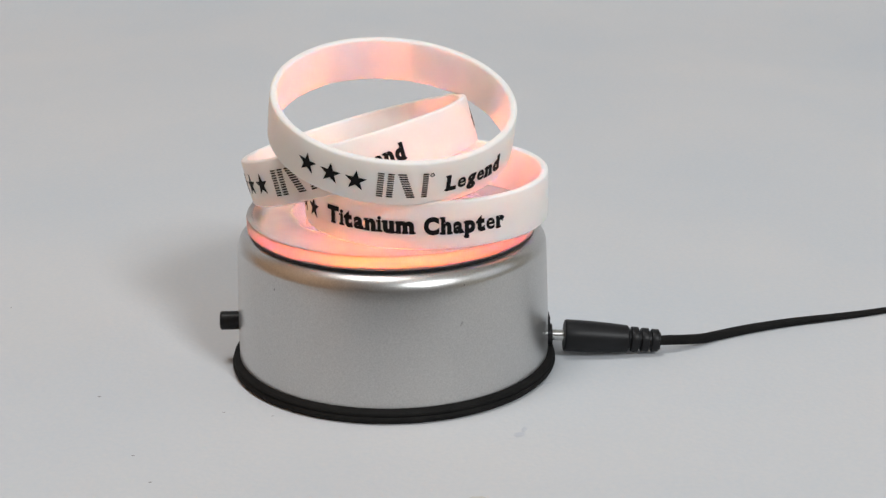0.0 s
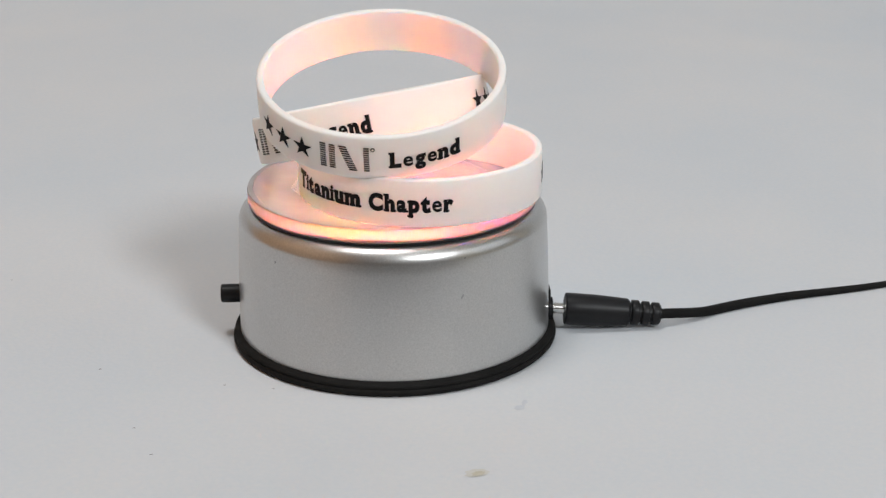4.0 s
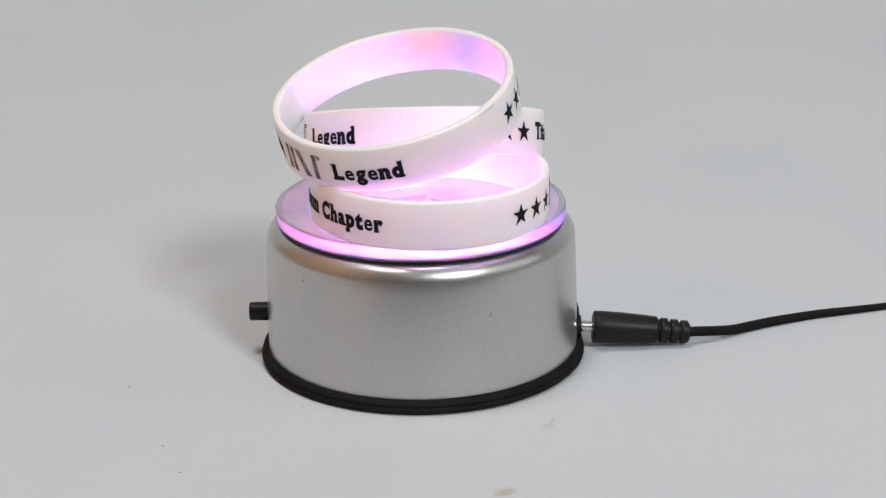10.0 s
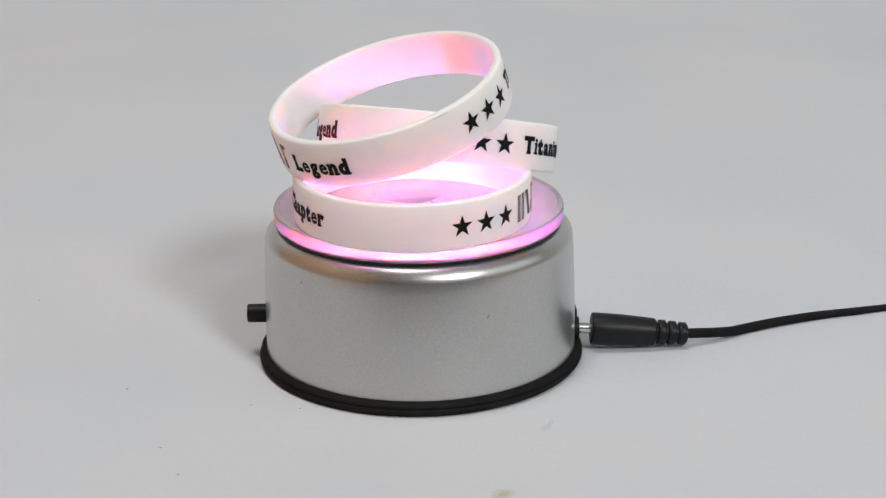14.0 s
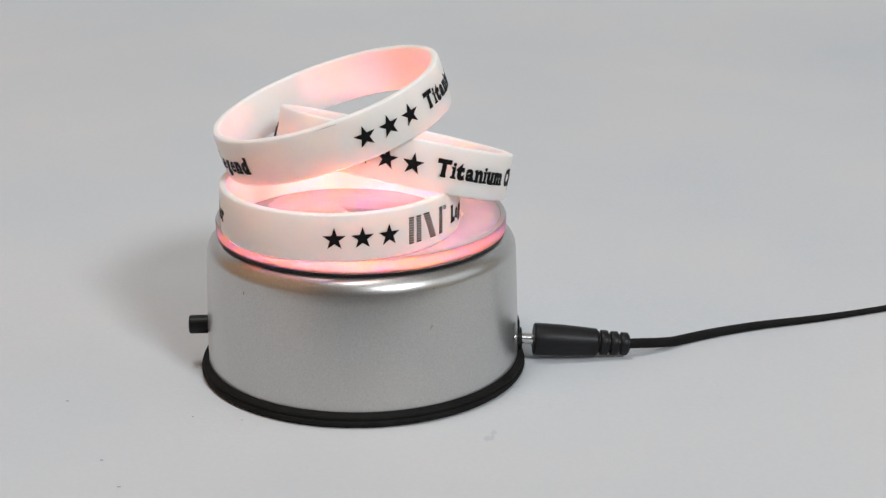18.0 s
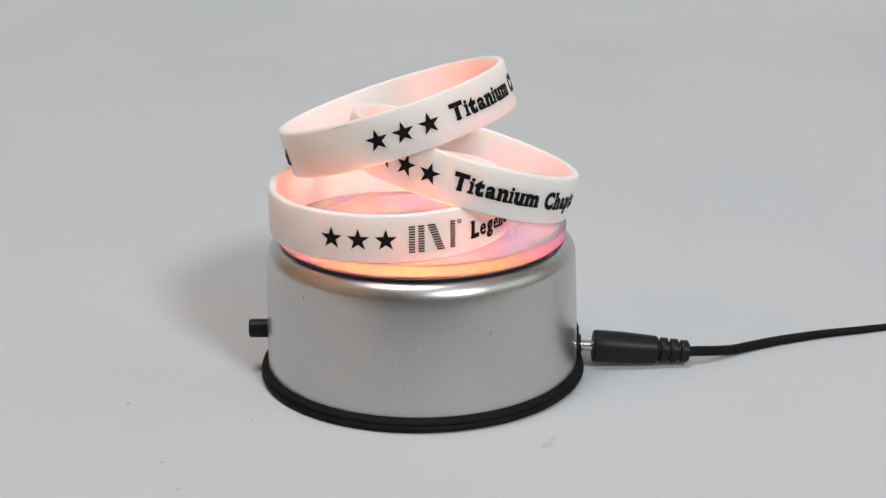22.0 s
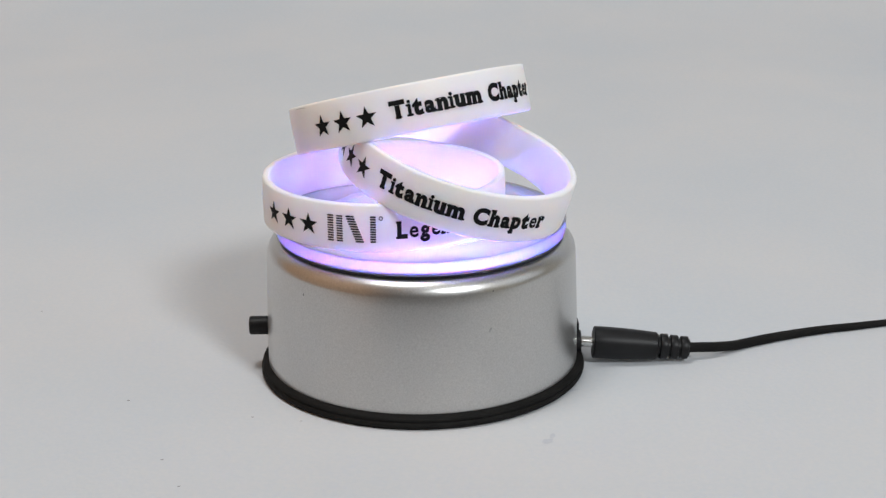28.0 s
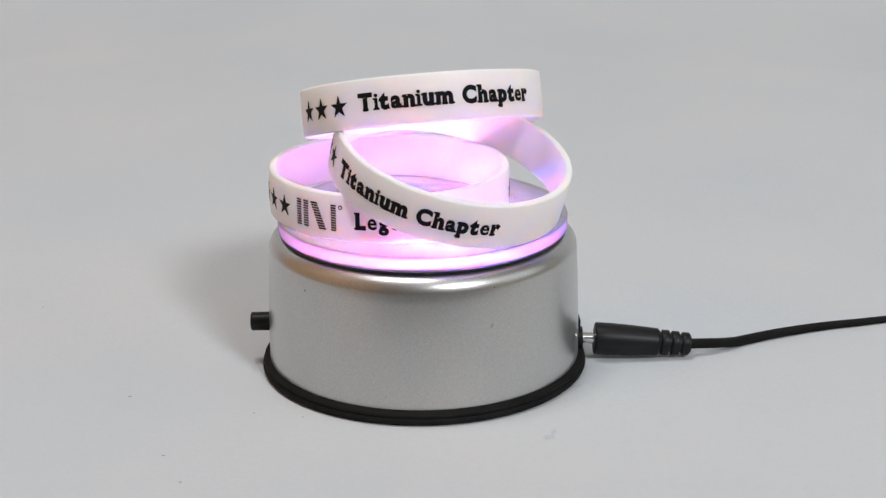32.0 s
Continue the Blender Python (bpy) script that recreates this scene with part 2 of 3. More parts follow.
# -- setting: a white sheet on the table sweeping up behind, and an unseen room added round it --
def sheet():
    bm = bmesh.new()
    prof = [(-0.16 + 0.02 * i, 0.0) for i in range(30)]
    y0, r = 0.42, 0.55
    prof += [(y0 + r * math.sin(radians(a)), r - r * math.cos(radians(a))) for a in range(4, 81, 4)]
    y1, z1 = prof[-1]
    prof += [(y1 + 0.03 * i, z1 + 0.17 * i) for i in range(1, 7)]
    xs = [-1.32, -1.1] + [-0.8 + 0.02 * i for i in range(81)] + [1.2, 1.9]
    grid = []
    for y, z in prof:
        row = []
        for x in xs:
            w = (noise.noise(Vector((x * 3.1, y * 3.1, 0.3))) * 0.0035 + noise.noise(Vector((x * 7.0 + y * 1.5, y * 1.1, 4.3))) * 0.009) * max(0.0, min(1.0, (y - 0.14) / 0.3))
            row.append(bm.verts.new((x, y, z + w + GROUND)))
        grid.append(row)
    for a, b in zip(grid, grid[1:]):
        for i in range(len(xs) - 1):
            bm.faces.new((a[i], a[i + 1], b[i + 1], b[i]))
    geo = bmesh.ops.extrude_face_region(bm, geom=list(bm.faces))
    for v in [g for g in geo["geom"] if isinstance(g, bmesh.types.BMVert)]:
        v.co.z -= 0.002
    return bm


tagged(part("backdrop", sheet(), PAPER), "plain white matt sheet sweeping up behind the turntable", "backdrop", kind="structure")


def room():
    w, d, h, t = 2.0, 2.0, 2.4, 0.1
    low = -0.76
    # floor, south and west walls are toned to shape the silver shell's reflections
    tagged(part("floor", box(2 * w + 0.4, 2 * d + 0.4, t, m=pose(0, 0, low - t / 2)), FLOORING), "unseen dark grey floor added to darken reflections in the shell", "floor", kind="structure")
    tagged(part("ceiling", box(2 * w + 0.4, 2 * d + 0.4, t, m=pose(0, 0, h + t / 2)), WALLS), "plain off-white ceiling", "ceiling", kind="structure")
    for nm, m, sx, sy in (("wall_north", pose(0, d + t / 2, (h + low) / 2), 2 * w + 0.4, t), ("wall_south", pose(0, -d - t / 2, (h + low) / 2), 2 * w + 0.4, t),
                          ("wall_west", pose(-1.35 - t / 2, 0, (h + low) / 2), t, 2 * d)):
        tagged(part(nm, box(sx, sy, h - low, m=m), {"wall_south": DARKWALL, "wall_west": WARMWALL}.get(nm, WALLS)), {"wall_south": "unseen dark brown wall added to darken reflections in the shell", "wall_west": "unseen warm-toned wall added for reflections in the shell"}.get(nm, "plain off-white room wall"), "wall", kind="structure")
    # unseen wall added on the east: four pieces round an opening for the side lamp
    bm = bmesh.new()
    y0, y1, z0, z1 = -1.1, 0.4, 0.4, 1.9
    for a, b, c, e in ((-d, y0, low, h), (y1, d, low, h), (y0, y1, low, z0), (y0, y1, z1, h)):
        bmesh.ops.create_cube(bm, size=1, matrix=pose(w + t / 2, (a + b) / 2, (c + e) / 2) @ Matrix.Diagonal((t, b - a, e - c, 1)))
    tagged(part("wall_east", bm, TANWALL), "unseen tan wall added for reflections, with an opening for the side lamp", "wall", kind="structure")
    tagged(part("table", box(3.22, 2.04, 0.03, 0.004, pose(0.29, 0.86, GROUND - 0.0185)), WALLS), "pale table top under the white sheet", "table", kind="structure")


room()


def marks():
    """Faint smudges and specks on the sheet."""
    rnd = random.Random(4)

    def blot(name, x, y, rx, ry, mat, label, turn=0.0, lift=0.0):
        bm = bmesh.new()
        ring = []
        for i in range(18):
            a = 2 * math.pi * i / 18
            k = 1 + 0.45 * noise.noise(Vector((math.cos(a) * 1.7 + x * 90, math.sin(a) * 1.7 + y * 90, 2)))
            ring.append(bm.verts.new((rx * k * math.cos(a), ry * k * math.sin(a), 0)))
        mid = bm.verts.new((0, 0, 0.00006))
        for i in range(18):
            bm.faces.new((ring[i], ring[(i + 1) % 18], mid))
        tagged(part(name, bm, mat, at=Matrix.Translation(settle(x, y, GROUND + 0.00012 + lift)) @ pose(0, 0, 0, rz=turn)), label, "mark", kind="stuff")

    blot("smudge", 0.0330, -0.0486, 0.0016, 0.0012, DIRT, "faint bluish smudge on the white sheet", 30)
    blot("smudge", 0.0345, -0.0455, 0.0007, 0.0016, DIRT, "faint bluish smudge on the white sheet", -10)
    blot("smudge", 0.0428, -0.0150, 0.0018, 0.0006, DIRT, "faint grey smear on the white sheet", 20)
    blot("smudge", 0.0197, -0.0857, 0.0030, 0.0019, DIRT_PALE, "small tan stain on the white sheet", 10)
    blot("smudge", 0.0200, -0.0860, 0.0017, 0.0010, DIRT_TAN, "small tan stain on the white sheet", 25, 0.0001)
    for x, y in ((-0.0336, -0.0335), (-0.0472, -0.0305), (-0.1224, 0.054), (-0.0833, -0.018), (-0.0622, -0.0721), (-0.0686, -0.0565)):
        blot("speck", x, y, rnd.uniform(0.0003, 0.0005), rnd.uniform(0.0002, 0.0004), SPECK, "tiny dark speck on the white sheet")


marks()


# -- the lit display turntable --
PERIOD = 3.67


def turntable():
    base = tagged(new("display_turntable"), "silver round display turntable with a lit clear plate", "turntable")
    ring = [(0.0400, GROUND + 0.0001), (0.0451, GROUND + 0.0001), (0.0458, GROUND + 0.0003)] + arc(0.0459, GROUND + 0.0013, 0.0010, -80, 60) + [(0.0462, 0.0043)] + \
        arc(0.0457, 0.0052, 0.0008, -50, 90) + [(0.0451, 0.0062), (0.0446, 0.0066), (0.0400, 0.0066)]
    part("base_ring", lathe(ring, 160), RUBBER, base, "black rubber base ring with a groove")
    shell = [(0.0438, 0.0050), (0.0446, 0.0050), (0.0447, 0.0066), (0.0447, 0.0110), (0.0446, 0.0180), (0.0444, 0.0250), (0.0442, 0.0310), (0.0440, 0.0360)] + arc(0.0389, 0.0384, 0.0050, 8, 78, 14) + \
        [(0.0400, 0.0434), (0.0399, 0.0428), (0.0395, 0.0380), (0.0430, 0.0330), (0.0434, 0.0200)]
    part("body", lathe(shell, 192), SILVER, base, "satin silver lacquered shell")
    part("gap_ring", lathe([(0.0388, 0.0410), (0.0397, 0.0410), (0.0399, 0.0430), (0.0406, 0.0434), (0.0406, 0.0441), (0.0388, 0.0441)], 160), BLACK, base, "black ring round the plate")
    # reflector under the plate
    dish = [(0.0, 0.0255), (0.0275, 0.0255), (0.0290, 0.0262), (0.0384, 0.0436), (0.0387, 0.0436), (0.0387, 0.0245), (0.0, 0.0245)]
    part("reflector", lathe(dish, 128, closed=False), DISH, base, "pale reflector dish under the plate")
    # two rows of three diodes, each a lit half disc that turns under a half cover added to dim it: one row, added to
    # light the rim, leans to the front edge of the plate, one lies under its middle
    leds = []

    def half_disc(r, z0, z1, start, n=18):
        bm = bmesh.new()
        rim = [(r * math.cos(radians(start + 180 * i / n)), r * math.sin(radians(start + 180 * i / n))) for i in range(n + 1)]
        tops, bots = [bm.verts.new((x, y, z1)) for x, y in rim], [bm.verts.new((x, y, z0)) for x, y in rim]
        bm.faces.new(tops)
        bm.faces.new(bots[::-1])
        for i in range(n + 1):
            j = (i + 1) % (n + 1)
            bm.faces.new((tops[i], bots[i], bots[j], tops[j]))
        return bm

    def diode(nm, at, r, mat):
        d = part(nm, half_disc(r, -0.0006, 0.0, 0), mat, base, "glowing one-colour diode dimmed by turning", smooth=False, at=at)
        d.data.materials.append(BLACK)
        for p in d.data.polygons:
            p.material_index = 0 if p.normal.z > 0.9 else 1
        leds.append(d)
        part("dimming_cover", half_disc(r * 1.12, 0.00025, 0.0005, 180), DISH, base, smooth=False, at=at)

    for x, nm, low, high in ((-0.0064, "green_diode", LED_G, LED_GB), (0.0, "red_diode", LED_R, LED_RB), (0.0064, "blue_diode", LED_B, LED_BB)):
        diode(nm, pose(x, -0.0165, 0.0320, 56), 0.0026, low)
        diode(nm, pose(x * 0.9, 0.0, 0.0300, -3), 0.0026, high)
    # switch button with its plate, jack socket with its plate
    btn = [(0.0, 0.0), (0.0026, 0.0), (0.0027, 0.0003), (0.0027, 0.0050)] + arc(0.0022, 0.0055, 0.0005, 0, 90, 3) + [(0.0, 0.0060)]
    part("button", lathe(btn, 32, closed=False), BLACK, base, "black push switch", at=pose(-0.0441, 0.0, 0.0153, 0, -90, 0))
    part("switch_plate", box(0.0012, 0.0060, 0.0120, 0.0004, pose(-0.0440, 0, 0.0118)), BLACK, base)
    part("socket_plate", box(0.0014, 0.0050, 0.0085, 0.0004, pose(0.0446, 0, 0.0112)), BLACK, base)
    part("socket", lathe([(0.0018, 0.0), (0.0032, 0.0), (0.0032, 0.0012), (0.0018, 0.0012)], 28), BLACK, base, at=pose(0.0448, 0, 0.0090, 0, 90, 0))
    # the turning plate
    plate = part("plate", lathe([(0.0, TOP - 0.0012), (0.0145, TOP - 0.0012), (0.0394, TOP - 0.0012), (0.0394, TOP), (0.0145, TOP), (0.0, TOP)], 128, closed=False), HAZY, base, "clear acrylic plate")
    plate.data.materials.append(CLEAR)
    for p in plate.data.polygons:
        p.material_index = 1 if math.hypot(p.center.x, p.center.y) < 0.0140 else 0
    rim = [(0.0394, TOP - 0.0040), (0.0406, TOP - 0.0040), (0.0410, TOP - 0.0036), (0.0411, TOP - 0.0005), (0.0409, TOP + 0.00005), (0.0395, TOP + 0.00005)]
    edge = part("plate_rim", lathe(rim, 160), EDGE, plate, "glowing milky edge of the plate")
    edge.data.materials.append(CLEAR)
    edge.data.materials.append(HAZY)
    for p in edge.data.polygons:
        p.material_index = 2 if p.center.z > TOP else 1 if math.hypot(p.center.x, p.center.y) < 0.0402 else 0
    bm = bmesh.new()
    foot = [bm.verts.new((0.0115 * k * math.cos(radians(a)), 0.0115 * k * math.sin(radians(a)), TOP - 0.0020)) for a, k in ((40, 1.15), (90, 0.84), (140, 1.15), (220, 1.15), (270, 0.84), (320, 1.15))]
    crown = [bm.verts.new((0.0050 * math.cos(radians(a)) + 0.001, 0.0050 * math.sin(radians(a)), TOP - 0.0007)) for a in (40, 130, 235, 310)]
    tip = bm.verts.new((0.0006, -0.0004, TOP - 0.0004))
    for q in ((foot[0], foot[1], crown[0]), (foot[1], crown[1], crown[0]), (foot[1], foot[2], crown[1]), (foot[2], foot[3], crown[1]), (foot[3], crown[2], crown[1]),
              (foot[3], foot[4], crown[2]), (foot[4], foot[5], crown[2]), (foot[5], crown[3], crown[2]), (foot[5], foot[0], crown[3]), (foot[0], crown[0], crown[3])):
        bm.faces.new(q)
    for i in range(4):
        bm.faces.new((crown[i], crown[(i + 1) % 4], tip))
    prism = part("prism", bm, PRISM, plate, "faceted iridescent prism under the plate", smooth=False)
    prism.data.materials.append(SHARD)
    for k, p in enumerate(prism.data.polygons):
        p.material_index = 1 if k % 5 in (1, 3, 4) else 0
    # bright chips along the lower edge of the plate
    bm = bmesh.new()
    rnd = random.Random(9)
    for k in range(7):
        a = radians(98 + rnd.uniform(-2.6, 2.6))
        w = rnd.uniform(0.00012, 0.0003)
        bmesh.ops.create_icosphere(bm, subdivisions=1, radius=1, matrix=Matrix.Translation((0.0407 * math.cos(a), 0.0407 * math.sin(a), rnd.uniform(0.0437, 0.0441))) @ Matrix.Diagonal((w, w, w * 0.7, 1)))
    part("chipped_edge", bm, STEEL, plate, "bright chips on the black lower edge", smooth=False)
    # scuffs on the lacquer
    for ang, z, w, h, tilt, mat in ((-136.6, 0.0357, 0.00022, 0.0010, 15, SPECK), (-66.0, 0.0288, 0.0003, 0.0016, 30, GREY), (-64.6, 0.0395, 0.0002, 0.0005, 0, SPECK), (-139, 0.0165, 0.00025, 0.0003, 0, GREY)):
        r = float(np.interp(z, [q[1] for q in shell[1:20]], [q[0] for q in shell[1:20]]))
        bm = bmesh.new()
        bmesh.ops.create_uvsphere(bm, u_segments=8, v_segments=5, radius=1, matrix=Matrix.Diagonal((w, 0.00006, h / 2, 1)))
        m = pose(r * math.cos(radians(ang)), r * math.sin(radians(ang)), z, rz=ang + 90) @ pose(0, 0, 0, 0, tilt, 0)
        part("scuff", bm, mat, base, at=m)
    return plate, leds


PLATE, LEDS = turntable()


# -- the plug and its flat twin lead --
def lead():
    cord = tagged(new("power_lead"), "black moulded plug and thin twin power lead on the sheet", "cable")
    a, b = Vector((0.0452, 0.0, 0.0090)), Vector((0.0773, 0.0, 0.0064))
    run = (b - a).normalized()
    m = Matrix.Translation(a) @ run.to_track_quat("Z", "Y").to_matrix().to_4x4()
    part("tip", lathe([(0.0, -0.004), (0.0016, -0.004), (0.0016, 0.0050), (0.0, 0.0050)], 24, closed=False), STEEL, cord, "bright nickel barrel", at=m)
    body = [(0.0, 0.0044), (0.0040, 0.0044)] + arc(0.0042, 0.0049, 0.0005, -90, 0, 3) + [(0.0047, 0.008), (0.0046, 0.013), (0.0043, 0.0185), (0.0040, 0.0228), (0.0034, 0.0234), (0.0, 0.0234)]
    part("plug", lathe(body, 40, closed=False), BLACK, cord, "black moulded plug body", at=m)
    core = [(0.0, 0.0226), (0.0028, 0.0226), (0.0026, 0.0326), (0.0, 0.0326)]
    part("strain_relief", lathe(core, 24, closed=False), BLACK, cord, at=m)
    for z in (0.0240, 0.0270, 0.0300):
        k = 0.0037 - (z - 0.0240) * 0.06
        part("relief_rib", lathe([(0.0022, z)] + arc(k - 0.0003, z + 0.0003, 0.0003, -90, 0, 2) + arc(k - 0.0003, z + 0.0019, 0.0003, 0, 90, 2) + [(0.0022, z + 0.0022)], 28), BLACK, cord, at=m)
    end = m @ Vector((0, 0, 0.0316))
    run = [(0.0957, 0.0086), (0.1046, 0.0130), (0.1133, 0.0166), (0.1225, 0.0198), (0.1355, 0.0233), (0.1526, 0.0287), (0.20, 0.045), (0.30, 0.078), (0.5, 0.18), (0.8, 0.22)]
    pts = [end, Vector((0.0813, 0.0010, 0.0061)), Vector((0.0866, 0.0031, 0.0053)), Vector((0.0918, 0.0060, 0.0044))]
    pts += [Vector((x, y, GROUND + max(0.0008, 0.0015 - 0.012 * (x - 0.096)))) for x, y in run]
    twin = []
    for i in range(8):
        q = radians(90 - 180 * (i + 0.5) / 8)
        twin.append((0.0005 + 0.0008 * math.cos(q), 0.0012 * math.sin(q)))
    for i in range(8):
        q = radians(270 - 180 * (i + 0.5) / 8)
        twin.append((-0.0005 + 0.0008 * math.cos(q), 0.0012 * math.sin(q)))
    part("twin_lead", sweep(smooth_path(pts, 10), twin, grow=lambda p: max(0.62, min(1.12, 1.12 - 9.0 * (p.x - 0.10)))), RUBBER, cord, "thin black twin lead")
    return cord


lead()


# -- printed silicone wristbands --
RADIUS, TALL, THICK = 0.0335, 0.0132, 0.0021


def radius_at(ang, oval):
    return RADIUS * (1 + oval[0] * math.cos(2 * ang) + oval[1] * math.sin(2 * ang))


def ring_mesh(oval, seg=176):
    """The band: rounded rectangular section carried round a slightly oval loop."""
    h, t, b = TALL / 2, THICK, 0.00065
    sec = []
    for cx, cz, a0 in ((-b, h - b, 0), (-t + b, h - b, 90), (-t + b, -h + b, 180), (-b, -h + b, 270)):
        sec += [(cx + b * math.cos(radians(a0 + 30 * k)), cz + b * math.sin(radians(a0 + 30 * k))) for k in range(4)]
    sec.insert(16, (0.00012, 0.0))
    bm = bmesh.new()
    rings = []
    for i in range(seg):
        a = 2 * math.pi * i / seg
        r = radius_at(a, oval)
        wob = 0.00006 * noise.noise(Vector((math.cos(a) * 3, math.sin(a) * 3, oval[0] * 50)))
        rings.append([bm.verts.new(((r + x + wob) * math.cos(a), (r + x + wob) * math.sin(a), z + wob)) for x, z in sec])
    k = len(sec)
    for i in range(seg):
        p, q = rings[i], rings[(i + 1) % seg]
        for j in range(k):
            bm.faces.new((p[j], p[(j + 1) % k], q[(j + 1) % k], q[j]))
    return bm


def wrap(bm, ang, z, oval, lift=0.00018):
    """Bend a flat drawing (x along, y up, z proud; metres) round the band, its origin at the angle ang."""
    for v in bm.verts:
        a = radians(ang) + v.co.x / RADIUS
        r = radius_at(a, oval) + (lift if v.co.z > 0 else -0.0001)
        v.co = Vector((r * math.cos(a), r * math.sin(a), z + v.co.y))
    return bm


def slab(outline, depth=0.0001, bm=None):
    bm = bm or bmesh.new()
    top = [bm.verts.new((x, y, depth)) for x, y in outline]
    low = [bm.verts.new((x, y, -depth)) for x, y in outline]
    n = len(outline)
    bm.faces.new(top)
    for i in range(n):
        bm.faces.new((top[i], low[i], low[(i + 1) % n], top[(i + 1) % n]))
    return bm


def star_shape(r=0.0031):
    return [((r if i % 2 == 0 else r * 0.40) * math.cos(radians(90 + 36 * i)), (r if i % 2 == 0 else r * 0.40) * math.sin(radians(90 + 36 * i))) for i in range(10)]


def emblem_bars(width, tall=0.0076):
    """The emblem as plain striped blocks: an upright, a slanted and a narrow one, cut into thin rows."""
    bm = bmesh.new()
    rows = 11
    pitch = tall / rows
    u = width / 10
    for k in range(rows):
        y = -tall / 2 + pitch * (k + 0.2)
        slant = 4.6 + 2.0 * (1 - k / (rows - 1))
        for x0, x1, duty in ((0.0, 1.2, 0.5), (1.9, 3.1, 0.5), (slant - 0.8, slant + 0.8, 0.55), (8.7, 9.8, 0.6)):
            slab([(u * x0, y), (u * x1, y), (u * x1, y + pitch * duty), (u * x0, y + pitch * duty)], bm=bm)
    return bm


# slab feet of the heavy type: letter -> (stem along the glyph 0..1, height line, side); side 0 both, -1 left, 1 right
FEET = {"L": [(0.16, "b", 0), (0.16, "c", 0)], "T": [(0.5, "b", 0)], "i": [(0.5, "b", 0), (0.5, "x", -1)], "t": [(0.75, "b", 1)], "a": [(0.84, "b", 1)],
        "n": [(0.16, "b", 0), (0.16, "x", -1), (0.84, "b", 0)], "u": [(0.16, "x", -1), (0.84, "x", -1), (0.84, "b", 1)], "p": [(0.16, "d", 0), (0.16, "x", -1)],
        "m": [(0.1, "b", 0), (0.1, "x", -1), (0.5, "b", 0), (0.9, "b", 0)], "h": [(0.16, "b", 0), (0.16, "c", -1), (0.84, "b", 0)], "r": [(0.26, "b", 0), (0.26, "x", -1)],
        "d": [(0.84, "c", -1), (0.84, "b", 1)]}
LINES = {"b": 0.0, "c": 0.70, "x": 0.44, "d": -0.20}


def glyph(ch):
    """One heavy letter of the built-in type as a mesh."""
    cu = bpy.data.curves.new("letter", "FONT")
    cu.body, cu.size, cu.extrude, cu.resolution_u = ch, 1.0, 0.02, 4
    cu.offset = 0.025 if ch in "e" else 0.03 if ch in "i" else 0.047 if ch in "ag" else 0.062
    tmp = new("letter_source", cu)
    dg = bpy.context.evaluated_depsgraph_get()
    me = bpy.data.meshes.new_from_object(tmp.evaluated_get(dg))
    bpy.data.objects.remove(tmp)
    bpy.data.curves.remove(cu)
    return me


def word_mesh(text, width, tall):
    """A heavy printed word with slab feet, its left edge at 0, fitted to its width and capital height."""
    bm = bmesh.new()
    pen = 0.0
    for ch in text:
        me = glyph(ch)
        pen -= 0.045 if ch == "t" and pen else 0.0
        old = len(bm.verts)
        bm.from_mesh(me)
        bpy.data.meshes.remove(me)
        bm.verts.ensure_lookup_table()
        mine = bm.verts[old:]
        x0, x1 = min(v.co.x for v in mine), max(v.co.x for v in mine)
        for v in mine:
            v.co.x += pen - x0
        w = x1 - x0
        for at, line, side in FEET.get(ch, ()):
            x, y = pen + at * w, LINES[line]
            lo, hi = x - (0.145 if side < 1 else 0.05), x + (0.145 if side > -1 else 0.05)
            y0, y1 = (y - 0.045, y + 0.05) if line in "bd" else (y - 0.05, y + 0.045)
            slab([(lo + 0.02, y0), (hi - 0.02, y0), (hi, y0 + 0.025), (hi, y1 - 0.025), (hi - 0.02, y1), (lo + 0.02, y1), (lo, y1 - 0.025), (lo, y0 + 0.025)], 0.021, bm)
        pen += w + 0.085
    x1 = max(v.co.x for v in bm.verts)
    x0 = min(v.co.x for v in bm.verts)
    for v in bm.verts:
        v.co = Vector(((v.co.x - x0) / (x1 - x0) * width, v.co.y / 0.72 * tall - tall / 2, 0.0001 if v.co.z > 0 else -0.0001))
    return bm


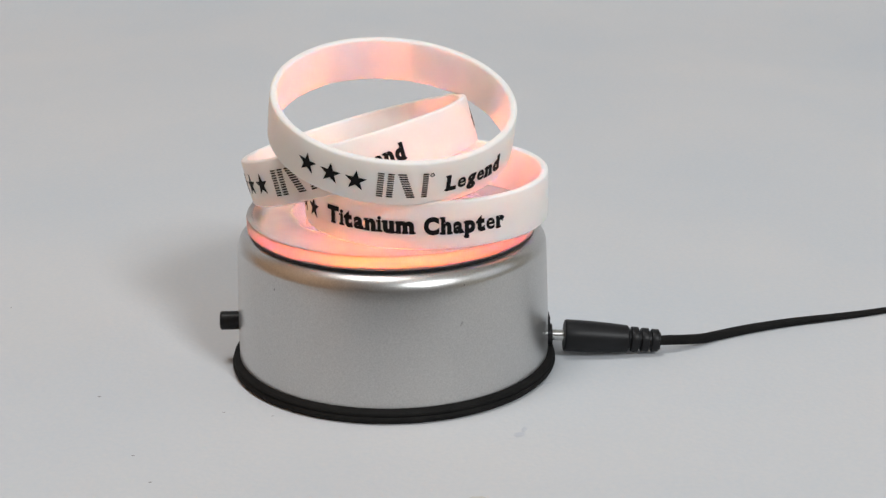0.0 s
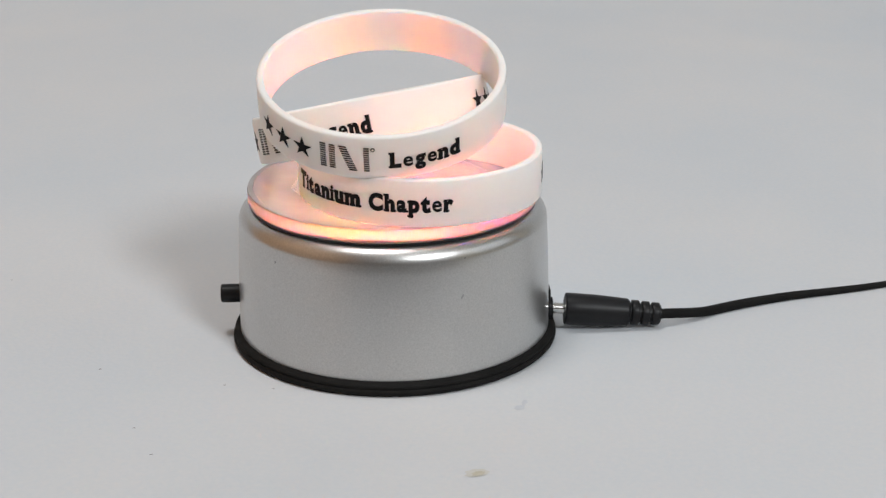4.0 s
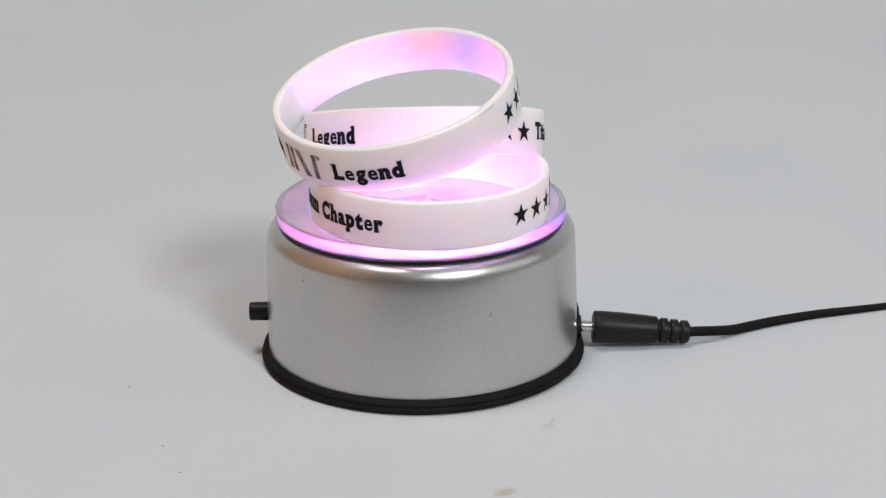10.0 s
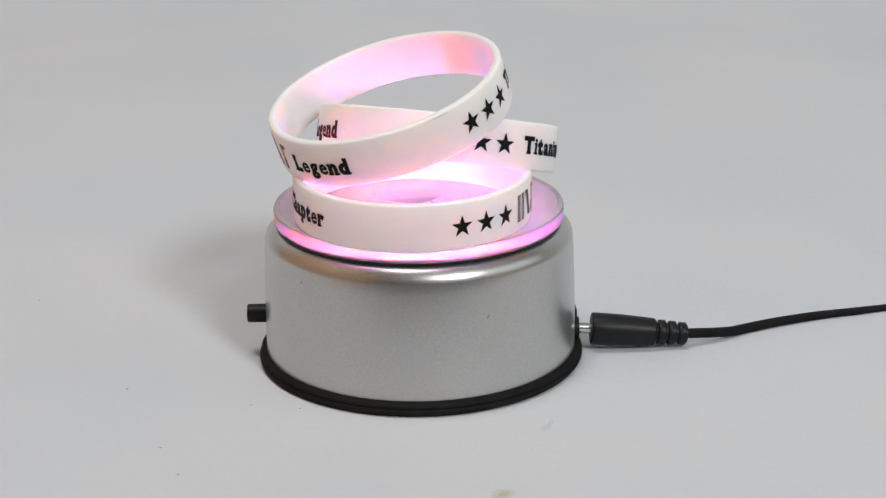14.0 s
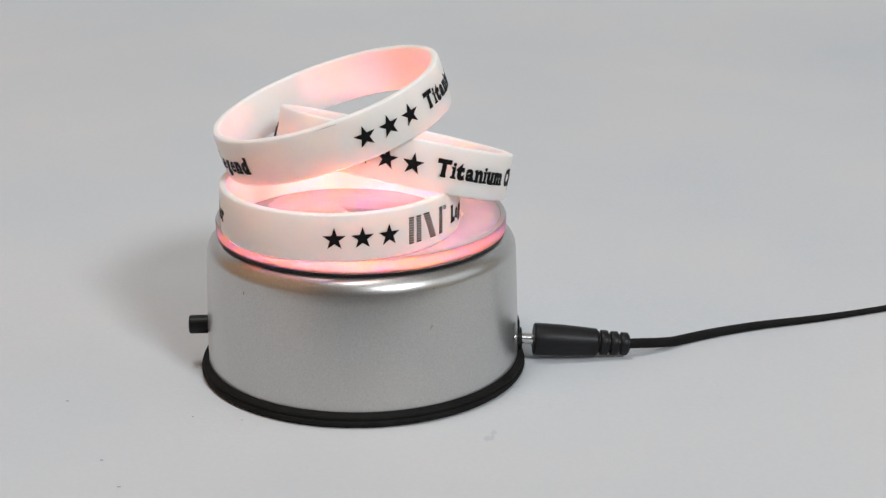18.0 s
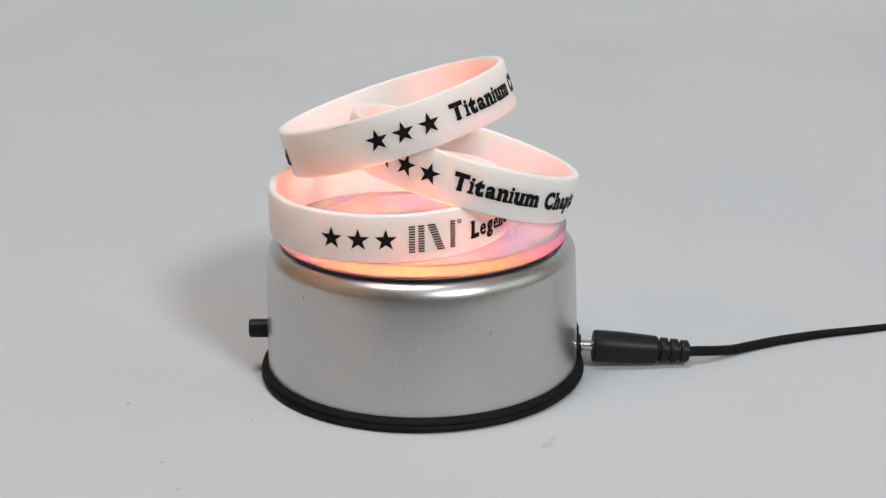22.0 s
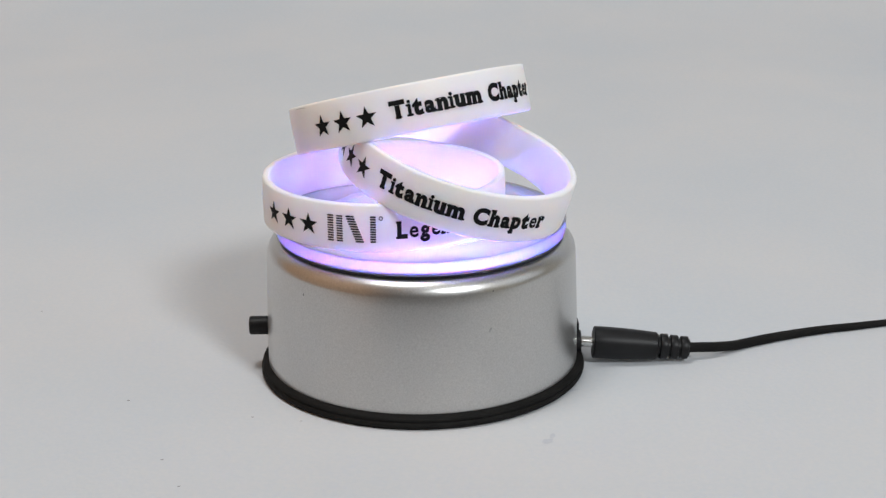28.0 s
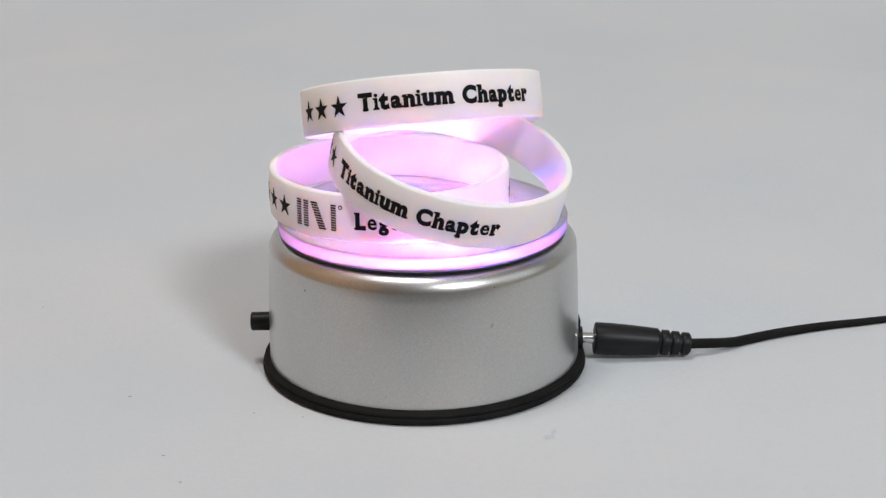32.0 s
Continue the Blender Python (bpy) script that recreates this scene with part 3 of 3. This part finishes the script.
def wristband(label, m, oval, stars_a, emblem, ringlet, legend, stars_b, first, second, seam):
    band = part("wristband", ring_mesh(oval), SILICONE)
    tagged(band, label, "wristband", "printed wristbands on the turntable")
    for a in stars_a + stars_b:
        part("star", wrap(slab(star_shape()), a, -0.0002, oval), INK, band, "black printed star", smooth=False)
    wide = radians(emblem[1] - emblem[0]) * RADIUS
    part("striped_emblem", wrap(emblem_bars(wide), emblem[0], -0.0002, oval), INK, band, "black striped emblem", smooth=False)
    bm = bmesh.new()
    n = 16
    for i in range(n):
        q = [radians(360 * (i + k) / n) for k in (0, 1)]
        slab([(r * math.cos(a), r * math.sin(a)) for r, a in ((0.00035, q[0]), (0.0006, q[0]), (0.0006, q[1]), (0.00035, q[1]))], bm=bm)
    part("emblem_ring", wrap(bm, ringlet, 0.0029, oval), INK, band, smooth=False)
    for text, (a, b), z in (("Legend", legend, -0.0004), ("Titanium", first, 0.0004), ("Chapter", second, 0.0002)):
        part("printed_word", wrap(word_mesh(text, radians(b - a) * RADIUS, 0.0044), a, z, oval), INK, band, "heavy black printed word", smooth=False)
    # moulding seam along the upper edge, its shade put into a greyer colour
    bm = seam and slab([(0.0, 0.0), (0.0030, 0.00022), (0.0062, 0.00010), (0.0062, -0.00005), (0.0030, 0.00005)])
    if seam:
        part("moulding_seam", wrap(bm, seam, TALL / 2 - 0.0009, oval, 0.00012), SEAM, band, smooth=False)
    band.matrix_basis = m
    return band


def resting(x, y, z, a, b):
    """Pose of a band on the plate: its centre, and its lean as a turn about a level axis (radians)."""
    th = math.hypot(a, b)
    return Matrix.Translation((x, y, z)) @ Matrix.Rotation(th, 4, Vector((a, b, 0)) if th > 1e-6 else Vector((1, 0, 0)))


BANDS = []
SEATS = [resting(0.0098, -0.0033, TOP + TALL / 2, 0, 0), resting(-0.0088, 0.0071, 0.0641, -0.1615, -0.2617), resting(0.0006, -0.0077, 0.0771, 0.2961, 0.1064)]
BANDS.append(wristband("white silicone printed wristband lying flat on the plate", SEATS[0], (0.0181, -0.0053), [13.0, 25.5, 38.0], (48.4, 71.8), 73.7, (80.5, 114.0),
                       [-181.0, -168.7, -156.3], (-143.4, -96.3), (-92.6, -53.3), 0))
BANDS.append(wristband("white silicone printed wristband leaning between two others", SEATS[1], (-0.0131, 0.0185), [-168.0, -155.5, -143.0], (-133.0, -109.5), -108.0, (-98.0, -66.0),
                       [-1.8, 10.2, 22.4], (33.6, 77.4), (80.9, 120.0), 0))
BANDS.append(wristband("white silicone printed wristband tilted on top of the stack", SEATS[2], (0.0082, 0.0118), [-130.8, -118.4, -106.2], (-96.5, -73.0), -71.8, (-64.9, -29.8),
                       [31.0, 43.2, 55.5], (66.6, 112.0), (115.7, 155.6), 10))


# -- what moves: the plate and the bands turn slowly, the diodes turn under their added covers to mix the colours --
# seconds, degrees
SPIN = [
    (0.0, -0.0), (0.5, -2.8), (1.0, -5.5), (1.5, -8.3), (2.0, -11.3), (2.5, -14.2), (3.0, -17.1), (3.5, -19.9),
    (4.0, -22.8), (4.5, -25.8), (6.5, -37.1), (7.0, -40.0), (7.5, -42.9), (8.0, -46.0), (8.5, -49.1), (9.0, -52.1),
    (9.5, -55.1), (10.0, -58.1), (10.5, -61.1), (11.0, -64.1), (11.5, -66.9), (12.0, -69.8), (12.5, -72.7), (13.0, -75.4),
    (13.5, -77.9), (14.0, -80.7), (14.5, -83.6), (16.5, -95.8), (17.0, -98.8), (17.5, -102.0), (18.0, -105.3), (18.5, -108.5),
    (19.0, -111.4), (19.5, -114.3), (20.0, -117.1), (20.5, -120.0), (21.0, -122.9), (21.5, -125.9), (22.0, -129.0), (22.5, -132.1),
    (23.0, -135.3), (23.5, -138.3), (24.0, -141.2), (24.5, -143.9), (25.0, -146.6), (25.5, -149.3), (27.5, -161.5), (28.0, -164.3),
    (28.5, -167.0), (29.0, -169.7), (29.5, -172.5), (30.0, -175.2), (30.5, -178.1), (31.0, -181.0), (31.5, -183.7), (32.0, -186.3),
]


def motions():
    walk(PLATE, [(t, pose(0, 0, 0, rz=a)) for t, a in SPIN])
    for band, seat in zip(BANDS, SEATS):
        walk(band, [(t, pose(0, 0, 0, rz=a) @ seat) for t, a in SPIN])
    # each diode swells and fades round its own moment: peak, half width of full glow, half width of any glow (degrees of the cycle)
    cycle = ((30.43, 10, 101), (30.43, 10, 101), (32.89, 60, 152), (32.89, 60, 152), (31.20, 34, 168), (31.20, 34, 168))
    for led, (peak, full, none) in zip(LEDS, cycle):
        at = led.matrix_basis.copy()
        rows = []
        for k in range(161):
            off = abs((360 * (k / 5 - peak) / PERIOD + 180) % 360 - 180)
            u = max(0.0, min(1.0, (none - off) / (none - full)))
            rows.append((k / 5, at @ pose(0, 0, 0, rz=180 * (1 - u * u * (3 - 2 * u)))))
        walk(led, rows)


motions()
